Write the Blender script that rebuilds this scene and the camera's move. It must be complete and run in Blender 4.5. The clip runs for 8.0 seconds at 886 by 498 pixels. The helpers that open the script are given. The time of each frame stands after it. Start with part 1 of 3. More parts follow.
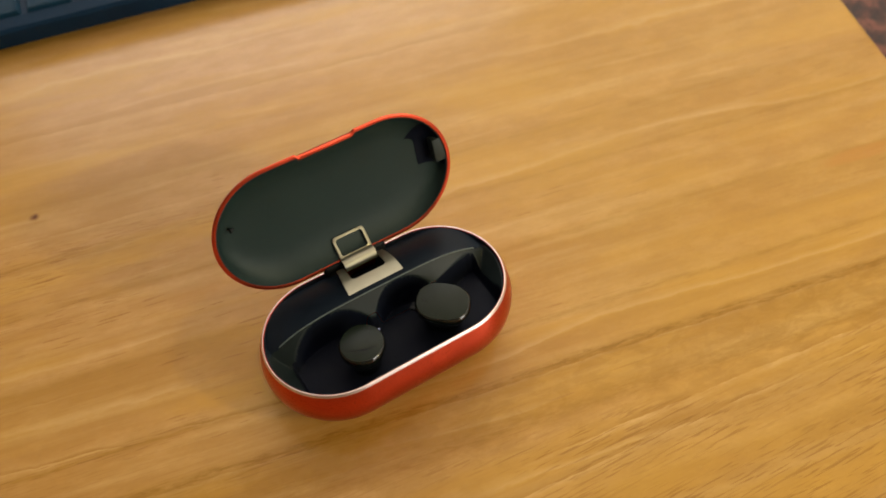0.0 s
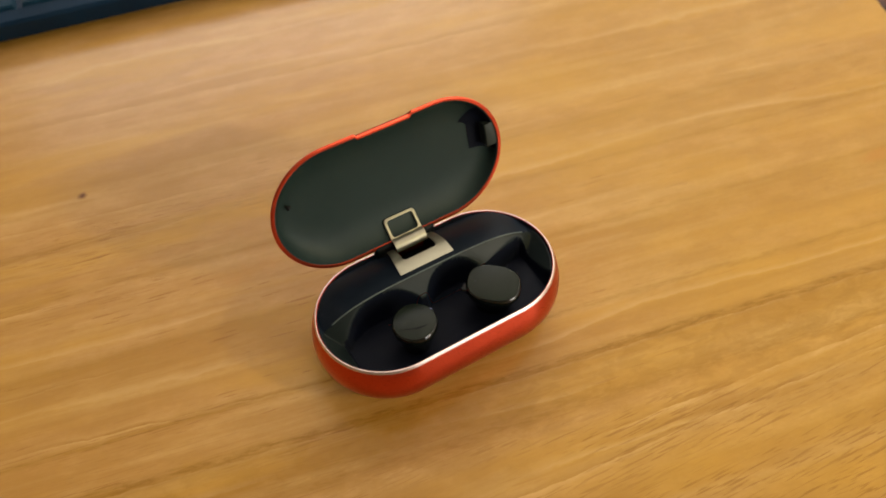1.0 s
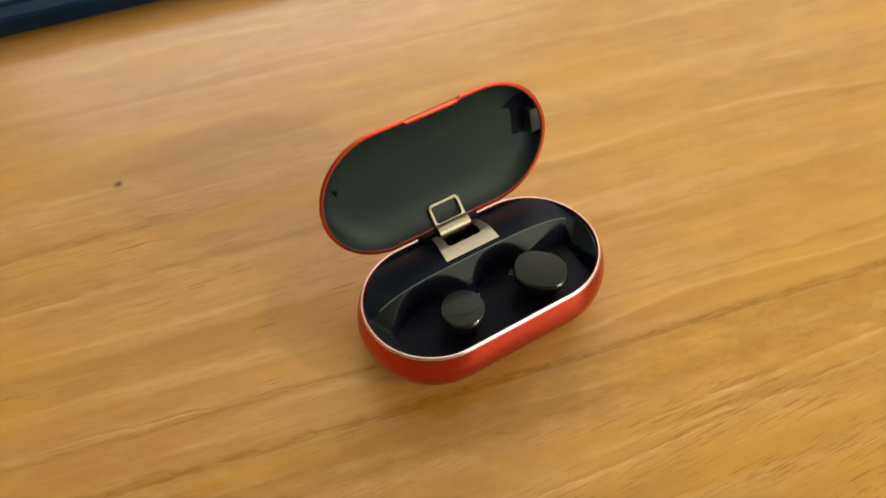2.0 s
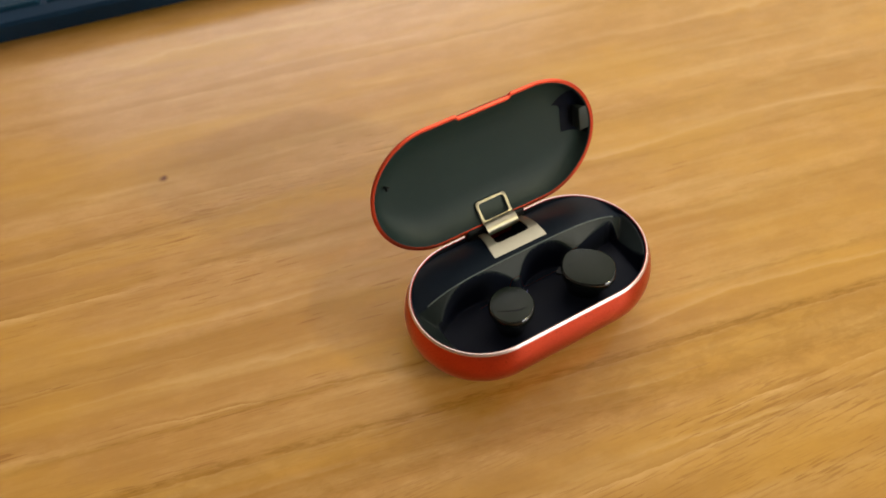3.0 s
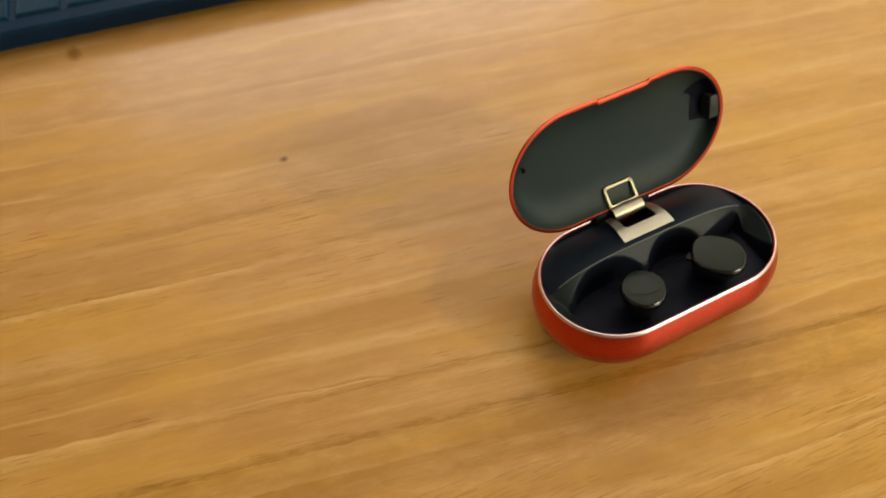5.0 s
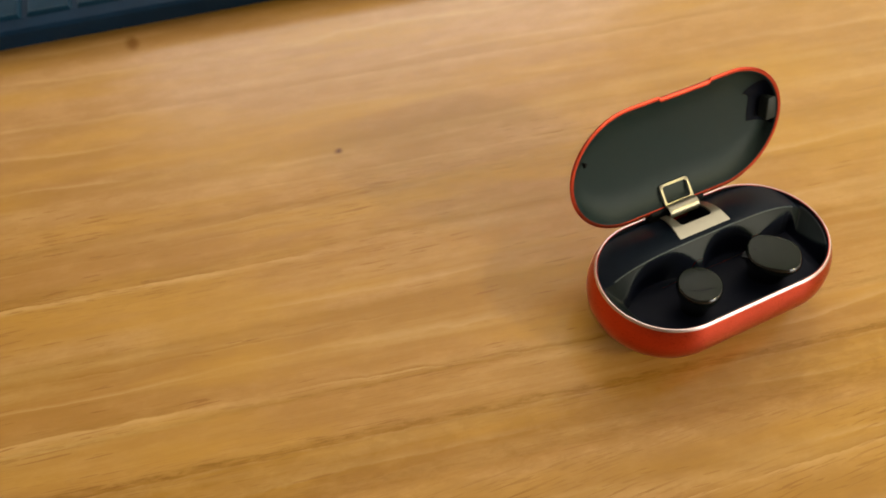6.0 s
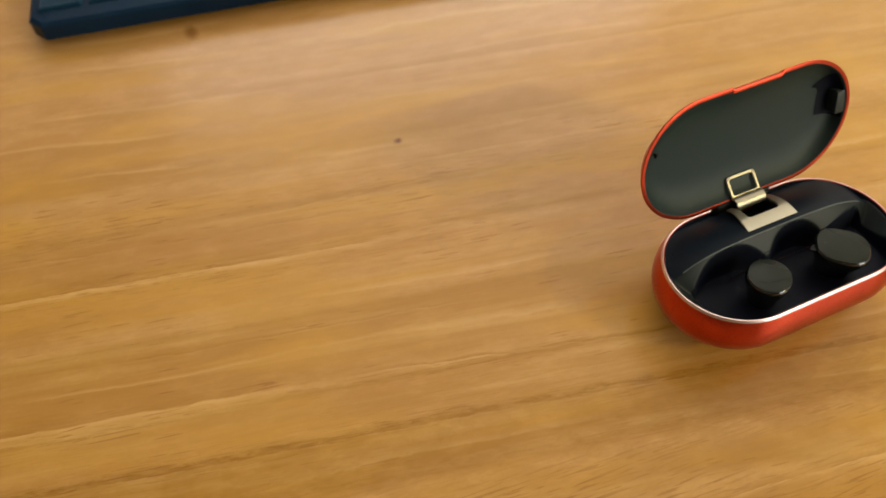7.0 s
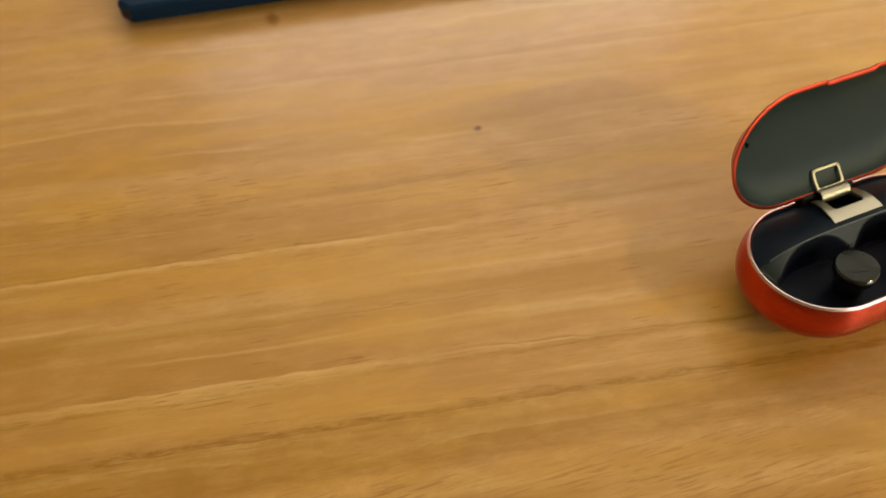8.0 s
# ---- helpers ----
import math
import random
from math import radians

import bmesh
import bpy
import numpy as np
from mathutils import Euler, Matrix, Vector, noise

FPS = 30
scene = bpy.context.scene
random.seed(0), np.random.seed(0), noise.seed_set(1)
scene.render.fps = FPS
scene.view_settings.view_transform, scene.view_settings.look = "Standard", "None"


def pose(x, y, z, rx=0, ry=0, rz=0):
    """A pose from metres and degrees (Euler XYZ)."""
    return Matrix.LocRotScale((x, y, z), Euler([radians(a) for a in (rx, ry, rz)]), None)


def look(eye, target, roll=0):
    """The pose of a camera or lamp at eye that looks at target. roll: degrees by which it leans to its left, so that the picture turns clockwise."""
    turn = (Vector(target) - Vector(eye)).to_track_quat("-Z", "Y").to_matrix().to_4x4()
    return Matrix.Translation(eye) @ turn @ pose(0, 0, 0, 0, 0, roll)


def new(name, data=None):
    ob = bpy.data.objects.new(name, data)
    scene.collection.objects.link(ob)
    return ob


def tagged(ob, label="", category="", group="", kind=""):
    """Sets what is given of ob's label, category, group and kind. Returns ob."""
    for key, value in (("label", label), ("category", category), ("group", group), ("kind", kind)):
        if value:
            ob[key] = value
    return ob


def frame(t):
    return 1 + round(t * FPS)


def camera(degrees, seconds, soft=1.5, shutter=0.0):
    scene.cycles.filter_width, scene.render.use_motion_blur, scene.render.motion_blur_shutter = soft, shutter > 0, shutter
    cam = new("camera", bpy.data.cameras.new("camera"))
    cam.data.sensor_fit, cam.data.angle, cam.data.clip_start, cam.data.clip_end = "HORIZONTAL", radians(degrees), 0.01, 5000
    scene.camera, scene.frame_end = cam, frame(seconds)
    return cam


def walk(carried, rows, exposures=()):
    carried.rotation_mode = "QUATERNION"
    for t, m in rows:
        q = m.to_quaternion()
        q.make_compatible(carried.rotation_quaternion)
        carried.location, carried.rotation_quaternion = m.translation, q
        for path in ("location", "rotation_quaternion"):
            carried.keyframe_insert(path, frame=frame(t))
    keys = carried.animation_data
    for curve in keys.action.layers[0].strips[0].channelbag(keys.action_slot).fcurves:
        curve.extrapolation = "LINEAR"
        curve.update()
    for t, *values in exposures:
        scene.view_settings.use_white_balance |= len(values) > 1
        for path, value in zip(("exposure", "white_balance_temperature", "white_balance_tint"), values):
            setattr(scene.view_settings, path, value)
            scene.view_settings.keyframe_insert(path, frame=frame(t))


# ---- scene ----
cam = camera(58.07, 8.0, 1.75)
PATH = [
    (0.0, (-0.04272, -0.11032, 0.24213), (0.4872, 0.8078, -1.4538), -1.573),
    (0.5, (-0.05108, -0.10847, 0.24286), (0.4780, 0.8100, -1.4532), -1.042),
    (1.0, (-0.06053, -0.10856, 0.24143), (0.4755, 0.8161, -1.4490), -0.376),
    (1.5, (-0.06868, -0.10609, 0.23994), (0.4687, 0.8163, -1.4513), 0.044),
    (1.7, (-0.07144, -0.10459, 0.23912), (0.4719, 0.8086, -1.4552), -0.053),
    (3.0, (-0.08440, -0.09861, 0.23851), (0.4235, 0.8353, -1.4556), -1.186),
    (3.5, (-0.09211, -0.09579, 0.23854), (0.4232, 0.8462, -1.4488), -0.731),
    (4.0, (-0.10019, -0.09199, 0.23910), (0.4046, 0.8536, -1.4494), -0.476),
    (4.5, (-0.10851, -0.09183, 0.23867), (0.3631, 0.8735, -1.4483), -1.713),
    (5.8, (-0.12915, -0.08974, 0.23962), (0.3061, 0.9027, -1.4413), -2.718),
    (6.0, (-0.13258, -0.09019, 0.24017), (0.2965, 0.9107, -1.4374), -2.432),
    (6.5, (-0.14375, -0.08768, 0.24054), (0.2831, 0.9165, -1.4356), -2.037),
    (7.0, (-0.15108, -0.08689, 0.23938), (0.2550, 0.9293, -1.4347), -2.662),
    (7.5, (-0.16367, -0.08624, 0.23870), (0.2375, 0.9403, -1.4302), -2.230),
    (8.0, (-0.17743, -0.08652, 0.24052), (0.1992, 0.9547, -1.4250), -2.528),
]
walk(cam, [(t, look(eye, target, roll)) for t, eye, target, roll in PATH], [(0.0, -0.06, 6350, 9), (1.5, 0.0, 6300, 9), (3.0, 0.04, 6000, 10),
     (4.0, 0.04, 6050, 10), (4.5, 0.03, 6250, 9), (6.5, 0.02, 6280, 9), (7.5, 0.0, 6400, 8), (8.0, -0.02, 6480, 7)])
cam.data.dof.use_dof = True
cam.data.dof.focus_distance = 0.245
cam.data.dof.aperture_fstop = 10.0

MM = 0.001
GRAIN = -13.0  # direction of the table's grain, degrees from x

# ---- light ----
world = bpy.data.worlds.new("room_air")
scene.world = world
world.use_nodes = True
world.node_tree.nodes["Background"].inputs[0].default_value = (1.0, 0.9, 0.78, 1)
world.node_tree.nodes["Background"].inputs[1].default_value = 0.05


def lamp(name, kind, matrix, power, colour, **more):
    data = bpy.data.lights.new(name, kind)
    data.energy, data.color = power, colour
    ob = new(name, data)
    ob.matrix_world = matrix
    return ob, data


KEY_AT = Vector((0.560, -0.695, 0.600))
key, key_data = lamp("lamp_light", "AREA", look(KEY_AT, (0, 0, 0)), 3.2, (1.0, 0.81, 0.32))
key_data.shape, key_data.size = "DISK", 0.045
# fill added for ambient light: bounces off the ceiling, no known source
UP_AT = Vector((0.95, 0.98, 0.48))
up, up_data = lamp("fill_uplight", "AREA", pose(*UP_AT, 180, 0, 0), 41.0, (1.0, 0.93, 0.83))
up_data.shape, up_data.size = "DISK", 0.26
# unseen window, assumed from the bright rim and the earbuds' glints
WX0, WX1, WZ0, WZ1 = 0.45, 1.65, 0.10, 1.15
win, win_data = lamp("assumed_window_light", "AREA", pose((WX0 + WX1) / 2, -1.88, (WZ0 + WZ1) / 2, 90, 0, 0), 22.0, (1.0, 0.95, 0.85))
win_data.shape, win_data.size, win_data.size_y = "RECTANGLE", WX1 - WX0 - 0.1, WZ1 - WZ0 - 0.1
# unseen high window, added for the pale haze that the varnish reflects
NX0, NX1, NZ0, NZ1 = -0.2, 1.7, 0.95, 1.68
win2, win2_data = lamp("assumed_high_window_light", "AREA", pose((NX0 + NX1) / 2, 1.68, (NZ0 + NZ1) / 2, -90, 0, 0), 13.2, (1.0, 0.95, 0.94))
win2_data.shape, win2_data.size, win2_data.size_y = "RECTANGLE", NX1 - NX0 - 0.1, NZ1 - NZ0 - 0.1


# ---- materials ----
class Nodes:
    def __init__(self, name):
        self.mat = bpy.data.materials.new(name)
        self.mat.use_nodes = True
        self.tree = self.mat.node_tree
        self.bsdf = self.tree.nodes["Principled BSDF"]

    def add(self, kind, **values):
        n = self.tree.nodes.new(kind)
        for k, v in values.items():
            if k in n.inputs:
                n.inputs[k].default_value = v
        return n

    def link(self, a, b):
        self.tree.links.new(a, b)

    def set(self, **values):
        for k, v in values.items():
            self.bsdf.inputs[k.replace("_", " ")].default_value = v
        return self

    def place(self, scale=(1, 1, 1), turn=0.0, space="Object", shift=(0, 0, 0)):
        """Coordinates turned first, then stretched and moved."""
        out = self.tree.nodes.new("ShaderNodeTexCoord").outputs[space]
        for turned, stretch, moved in ((turn, (1, 1, 1), (0, 0, 0)), (0.0, scale, shift)):
            m = self.tree.nodes.new("ShaderNodeMapping")
            m.inputs["Rotation"].default_value = (0, 0, radians(turned))
            m.inputs["Scale"].default_value = stretch
            m.inputs["Location"].default_value = moved
            self.link(out, m.inputs["Vector"])
            out = m.outputs["Vector"]
        return out

    def noise(self, vector, scale, detail=3.0, rough=0.5, distortion=0.0):
        n = self.tree.nodes.new("ShaderNodeTexNoise")
        n.inputs["Scale"].default_value = scale
        n.inputs["Detail"].default_value = detail
        n.inputs["Roughness"].default_value = rough
        n.inputs["Distortion"].default_value = distortion
        self.link(vector, n.inputs["Vector"])
        return n.outputs["Fac"]

    def ramp(self, fac, stops, smooth=False):
        n = self.tree.nodes.new("ShaderNodeValToRGB")
        e = n.color_ramp.elements
        while len(e) < len(stops):
            e.new(0.5)
        for el, (p, c) in zip(e, stops):
            el.position = p
            el.color = (*c, 1) if len(c) == 3 else c
        if smooth:
            n.color_ramp.interpolation = "B_SPLINE"
        self.link(fac, n.inputs["Fac"])
        return n.outputs["Color"]

    def math(self, op, a, b=0.0, c=0.0, clamp=False):
        n = self.tree.nodes.new("ShaderNodeMath")
        n.operation, n.use_clamp = op, clamp
        for i, v in enumerate((a, b, c)):
            if isinstance(v, (int, float)):
                n.inputs[i].default_value = v
            else:
                self.link(v, n.inputs[i])
        return n.outputs[0]

    def mix(self, fac, a, b, blend="MIX"):
        n = self.tree.nodes.new("ShaderNodeMix")
        n.data_type, n.blend_type = "RGBA", blend
        for i, v in ((0, fac), (6, a), (7, b)):
            if isinstance(v, (int, float)):
                n.inputs[i].default_value = v
            elif isinstance(v, tuple):
                n.inputs[i].default_value = (*v, 1)
            else:
                self.link(v, n.inputs[i])
        return n.outputs[2]

    def bump(self, height, strength, distance):
        n = self.tree.nodes.new("ShaderNodeBump")
        n.inputs["Strength"].default_value, n.inputs["Distance"].default_value = strength, distance
        self.link(height, n.inputs["Height"])
        self.link(n.outputs["Normal"], self.bsdf.inputs["Normal"])

    def colour(self, socket):
        self.link(socket, self.bsdf.inputs["Base Color"])

    def roughness(self, socket):
        self.link(socket, self.bsdf.inputs["Roughness"])


def grey(v):
    return (v, v, v)


def plain(name, colour, rough=0.5, metal=0.0, grain=0.08, scale=900.0, bump=0.0, coat=0.0, spec=0.5):
    """A plain surface with fine mottling in colour and gloss."""
    m = Nodes(name)
    m.set(Roughness=rough, Metallic=metal)
    m.bsdf.inputs["Coat Weight"].default_value = coat
    m.bsdf.inputs["Coat Roughness"].default_value = 0.11
    m.bsdf.inputs["Specular IOR Level"].default_value = spec
    v = m.place()
    big, fine = m.noise(v, scale * 0.08, 2.0), m.noise(v, scale, 4.0, 0.6)
    both = m.math("MULTIPLY_ADD", big, 0.6, m.math("MULTIPLY", fine, 0.4))
    low = tuple(c * (1 - grain) for c in colour)
    high = tuple(min(1, c * (1 + grain)) for c in colour)
    m.colour(m.ramp(both, [(0.3, low), (0.7, high)]))
    m.roughness(m.math("MULTIPLY_ADD", both, 0.16, rough - 0.08, clamp=True))
    if bump:
        m.bump(fine, bump, 0.0001)
    return m.mat


def wood():
    """Varnished pine: growth bands across the grain, pores along it, two small knots."""
    m = Nodes("varnished_pine")
    c = m.place(turn=-GRAIN)                       # x along the grain, y across it
    sep = m.add("ShaderNodeSeparateXYZ")
    m.link(c, sep.inputs[0])
    u, v = sep.outputs[0], sep.outputs[1]
    # bands wander slowly along the grain
    slow = m.noise(m.place((6, 14, 1), -GRAIN), 1.0, 2.0, 0.45)
    v = m.math("MULTIPLY_ADD", m.math("SUBTRACT", slow, 0.5), 0.005, v)
    ripple = m.noise(m.place((75, 110, 1), -GRAIN), 1.0, 3.0, 0.6)
    v = m.math("MULTIPLY_ADD", m.math("SUBTRACT", ripple, 0.5), 0.0028, v)
    lo, hi = -0.16, 0.24
    t = m.math("DIVIDE", m.math("SUBTRACT", v, lo), hi - lo, clamp=True)
    base, light, red = (0.405, 0.213, 0.050), (0.490, 0.282, 0.088), (0.345, 0.176, 0.022)
    dark = (0.215, 0.098, 0.002)
    low = (0.340, 0.174, 0.030)
    bands = [(-0.155, low), (-0.125, base), (-0.105, low), (-0.088, base), (-0.072, low), (-0.064, light), (-0.058, low), (-0.0465, light),
             (-0.0435, base), (-0.036, red), (-0.0290, red), (-0.0250, base), (-0.0115, base), (-0.0096, red), (-0.0080, light), (-0.004, base),
             (0.002, base), (0.0195, red), (0.0222, light), (0.030, base), (0.0435, base), (0.0455, light), (0.0475, red), (0.054, base), (0.068, red), (0.0705, base),
             (0.084, light), (0.093, red), (0.106, base), (0.150, light), (0.235, base)]

    def across(stops):
        return m.ramp(t, [((p - lo) / (hi - lo), k) for p, k in stops])
    col = across(bands)
    # pinker towards the far side: the varnish's pale haze painted into the wood
    pink_haze = m.math("MULTIPLY_ADD", m.math("SUBTRACT", m.noise(m.place((9, 14, 1), -GRAIN, shift=(4, 7, 0)), 1.0, 3.0), 0.5), 0.16, m.math("MULTIPLY", v, 0.85))
    col = m.mix(m.math("MULTIPLY", m.ramp(pink_haze, [(0.0, grey(0)), (0.13, grey(1))]), 0.50), col, (0.500, 0.288, 0.135))
    # yellower towards the right end: wood hue plus lamplight put into the colour
    col = m.mix(m.math("MULTIPLY", m.ramp(m.math("ADD", u, 0.5), [(0.48, grey(0)), (0.60, grey(1))]), 0.46), col, (0.555, 0.325, 0.058))
    # mottling and finer streaks
    mottle = m.noise(m.place((55, 130, 1), -GRAIN, shift=(2, 2, 0)), 1.0, 4.0, 0.6)
    col = m.mix(m.math("MULTIPLY", m.ramp(mottle, [(0.42, grey(1)), (0.62, grey(0))]), 0.28), col, (0.31, 0.150, 0.018))
    col = m.mix(m.math("MULTIPLY", m.ramp(mottle, [(0.52, grey(0)), (0.72, grey(1))]), 0.30), col, (0.50, 0.290, 0.088))
    streak = m.noise(m.place((6, 240, 1), -GRAIN), 1.0, 6.0, 0.62, 0.25)
    col = m.mix(m.math("MULTIPLY", m.ramp(streak, [(0.47, grey(0)), (0.75, grey(1))]), 0.16), col, (0.29, 0.140, 0.012))
    pale = m.noise(m.place((7, 120, 1), -GRAIN, shift=(3, 1, 0)), 1.0, 4.0, 0.55, 0.2)
    col = m.mix(m.math("MULTIPLY", m.ramp(pale, [(0.50, grey(0)), (0.72, grey(1))]), 0.44), col, (0.60, 0.390, 0.140))
    blot = m.noise(m.place((16, 36, 1), -GRAIN, shift=(0, 5, 0)), 1.0, 3.0)
    col = m.mix(m.math("MULTIPLY", m.ramp(blot, [(0.47, grey(0)), (0.7, grey(1))]), 0.25), col, (0.355, 0.165, 0.030))
    fibre = m.noise(m.place((70, 1000, 1), -GRAIN, shift=(7, 0, 0)), 1.0, 4.0, 0.65)
    col = m.mix(m.math("MULTIPLY", m.ramp(fibre, [(0.35, grey(1)), (0.65, grey(0))]), 0.10), col, (0.30, 0.145, 0.022))
    tooth = m.noise(m.place((420, 900, 1), -GRAIN), 1.0, 3.0, 0.6)
    col = m.mix(m.math("MULTIPLY", m.ramp(tooth, [(0.40, grey(1)), (0.60, grey(0))]), 0.10), col, (0.29, 0.140, 0.024))
    # golden patches
    gold = m.noise(m.place((9, 42, 1), -GRAIN, shift=(5, 3, 0)), 1.0, 3.0, 0.55, 0.3)
    col = m.mix(m.math("MULTIPLY", m.ramp(gold, [(0.47, grey(0)), (0.66, grey(1))]), 0.50), col, (0.50, 0.275, 0.030))
    # edges of growth rings: a thin dark side and a thin pale side
    here = m.noise(m.place((11, 30, 1), -GRAIN, shift=(8, 2, 0)), 1.0, 2.0)
    here = m.ramp(here, [(0.46, grey(0.0)), (0.62, grey(1))])
    drift = m.noise(m.place((5, 26, 1), -GRAIN, shift=(1, 6, 0)), 1.0, 2.5, 0.5, 0.2)
    rings = m.math("FRACT", m.math("MULTIPLY_ADD", v, 47.0, m.math("MULTIPLY", drift, 1.5)))
    late = m.ramp(rings, [(0.0, grey(0)), (0.45, grey(0)), (0.93, grey(1)), (1.0, grey(0))])
    early = m.ramp(rings, [(0.0, grey(0.0)), (0.03, grey(1)), (0.13, grey(0))])
    col = m.mix(m.math("MULTIPLY", m.math("MULTIPLY", late, here), 0.20), col, (0.28, 0.132, 0.010))
    col = m.mix(m.math("MULTIPLY", m.math("MULTIPLY", early, here), 0.36), col, (0.60, 0.40, 0.16))
    # dark growth lines, broken along the grain
    lines = across([(-0.16, grey(0)), (-0.0445, grey(0)), (-0.0425, grey(0.5)), (-0.034, grey(0.0)), (-0.0285, grey(0.15)), (-0.0266, grey(1)), (-0.0254, grey(0.9)), (-0.0243, grey(0)), (-0.0108, grey(0)), (-0.0097, grey(0.5)),
                    (-0.0088, grey(0)), (0.0185, grey(0)), (0.0200, grey(0.25)), (0.0212, grey(0)), (0.0466, grey(0)), (0.0476, grey(0.28)), (0.0486, grey(0)), (0.0665, grey(0)), (0.0682, grey(0.25)), (0.070, grey(0)), (0.24, grey(0))])
    broken = m.noise(m.place((110, 620, 1), -GRAIN, shift=(1, 4, 0)), 1.0, 5.0, 0.7, 0.6)
    line = m.math("MULTIPLY", lines, m.ramp(broken, [(0.42, grey(0.22)), (0.62, grey(0.90))]))
    col = m.mix(line, col, dark)
    # single growth edges: a dark line with a pale lip on its near side, over a stretch of the board
    fray = m.noise(m.place((38, 260, 1), -GRAIN, shift=(3, 8, 0)), 1.0, 4.0, 0.65, 0.4)
    frayed = m.ramp(fray, [(0.42, grey(0.28)), (0.58, grey(1))])
    for v0, u0, u1, wide, glow, kd, kp, slope in ((0.0455, -0.34, -0.115, 0.0016, 0.0030, 0.70, 0.60, 0), (0.0600, -0.30, -0.06, 0.0012, 0.0010, 0.45, 0.18, 0),
                                                  (0.0680, -0.18, -0.07, 0.0014, 0.0010, 0.60, 0.20, 0.06), (-0.0057, -0.34, -0.150, 0.0070, 0.0026, 0.50, 0.45, 0),
                                                  (-0.0085, -0.15, -0.030, 0.0012, 0.0012, 0.75, 0.25, -0.04), (-0.0275, -0.34, 0.20, 0.0016, 0.0012, 0.35, 0.22, 0),
                                                  (0.0140, -0.24, -0.08, 0.0012, 0.0010, 0.40, 0.14, 0), (0.0790, -0.20, 0.05, 0.0010, 0.0020, 0.20, 0.35, 0),
                                                  (0.0183, 0.045, 0.092, 0.0022, 0.0020, 0.45, 0.40, 0), (-0.0476, 0.02, 0.24, 0.0024, 0.0024, 0.45, 0.60, 0.06),
                                                  (0.1290, -0.24, 0.10, 0.0030, 0.0030, 0.30, 0.25, 0), (-0.0590, -0.06, 0.20, 0.0020, 0.0018, 0.40, 0.40, 0.08)):
        d = m.math("SUBTRACT", m.math("SUBTRACT", v, v0), m.math("MULTIPLY", m.math("SUBTRACT", u, (u0 + u1) / 2), slope))
        span = m.math("MULTIPLY", m.math("MULTIPLY", m.math("SUBTRACT", u, u0), 30.0, clamp=True), m.math("MULTIPLY", m.math("SUBTRACT", u1, u), 30.0, clamp=True))
        above = m.ramp(m.math("DIVIDE", d, wide), [(0.0, grey(0)), (0.06, grey(1)), (0.35, grey(0.7)), (1.0, grey(0))])
        below = m.ramp(m.math("DIVIDE", d, -glow), [(0.0, grey(0)), (0.08, grey(1)), (0.45, grey(0.6)), (1.0, grey(0))])
        span = m.math("MULTIPLY", span, frayed)
        col = m.mix(m.math("MULTIPLY", m.math("MULTIPLY", above, span), kd), col, (0.255, 0.116, 0.006))
        col = m.mix(m.math("MULTIPLY", m.math("MULTIPLY", below, span), kp), col, (0.62, 0.400, 0.150))
    # coarse brown blotches along the near dark band
    coarse = m.noise(m.place((95, 190, 1), -GRAIN, shift=(4, 3, 0)), 1.0, 4.0, 0.65, 0.5)
    belt = across([(-0.16, grey(0.25)), (-0.052, grey(0.35)), (-0.044, grey(1)), (-0.027, grey(1)), (-0.024, grey(0.15)), (0.24, grey(0.1))])
    col = m.mix(m.math("MULTIPLY", m.math("MULTIPLY", m.ramp(coarse, [(0.44, grey(0)), (0.58, grey(1))]), belt), 0.30), col, (0.275, 0.132, 0.008))
    # pores: short dark dashes along the grain, crowded on some rows and towards the near end, where the grain swings round
    rows = across([(p, grey(k)) for p, k in ((-0.16, 0.66), (-0.05, 0.62), (-0.044, 0.3), (-0.031, 0.2), (-0.0275, 0.9), (-0.0245, 0.8), (-0.0225, 0.25), (-0.0125, 0.25), (-0.0105, 0.9), (-0.0088, 0.8), (-0.007, 0.15),
                                             (0.036, 0.15), (0.0445, 0.7), (0.049, 0.65), (0.053, 0.2), (0.066, 0.7), (0.074, 0.6), (0.080, 0.1), (0.24, 0.05))])
    near = across([(-0.16, grey(1)), (-0.048, grey(1)), (-0.040, grey(0)), (0.24, grey(0))])
    far_pores = m.noise(m.place((85, 2300, 1), -GRAIN), 1.0, 1.5, 0.5, 0.4)
    near_pores = m.noise(m.place((80, 1250, 1), 5.5), 1.0, 2.0, 0.5, 0.4)
    crowd = m.noise(m.place((14, 60, 1), -GRAIN, shift=(0, 9, 0)), 1.0, 3.0)
    crowd = m.math("MULTIPLY", m.ramp(crowd, [(0.40, grey(0.08)), (0.56, grey(1))]), rows)
    # fewer of them towards the right end
    crowd = m.math("MULTIPLY", crowd, m.mix(near, m.ramp(m.math("ADD", u, 0.5), [(0.46, grey(1)), (0.56, grey(0.3))]), (1.0, 1.0, 1.0)))
    both = m.mix(near, m.ramp(far_pores, [(0.585, grey(0)), (0.635, grey(1))]), m.ramp(near_pores, [(0.54, grey(0)), (0.63, grey(1))]))
    pore = m.math("MULTIPLY", both, crowd)
    col = m.mix(m.math("MULTIPLY", pore, 0.80), col, (0.215, 0.085, 0.008))
    # a few longer, sharper dashes over the middle of the board
    lone = m.noise(m.place((62, 1150, 1), -GRAIN - 1.5, shift=(2, 5, 0)), 1.0, 0.6, 0.5, 0.25)
    where = m.ramp(m.noise(m.place((12, 45, 1), -GRAIN, shift=(6, 1, 0)), 1.0, 2.0), [(0.47, grey(0.0)), (0.58, grey(1))])
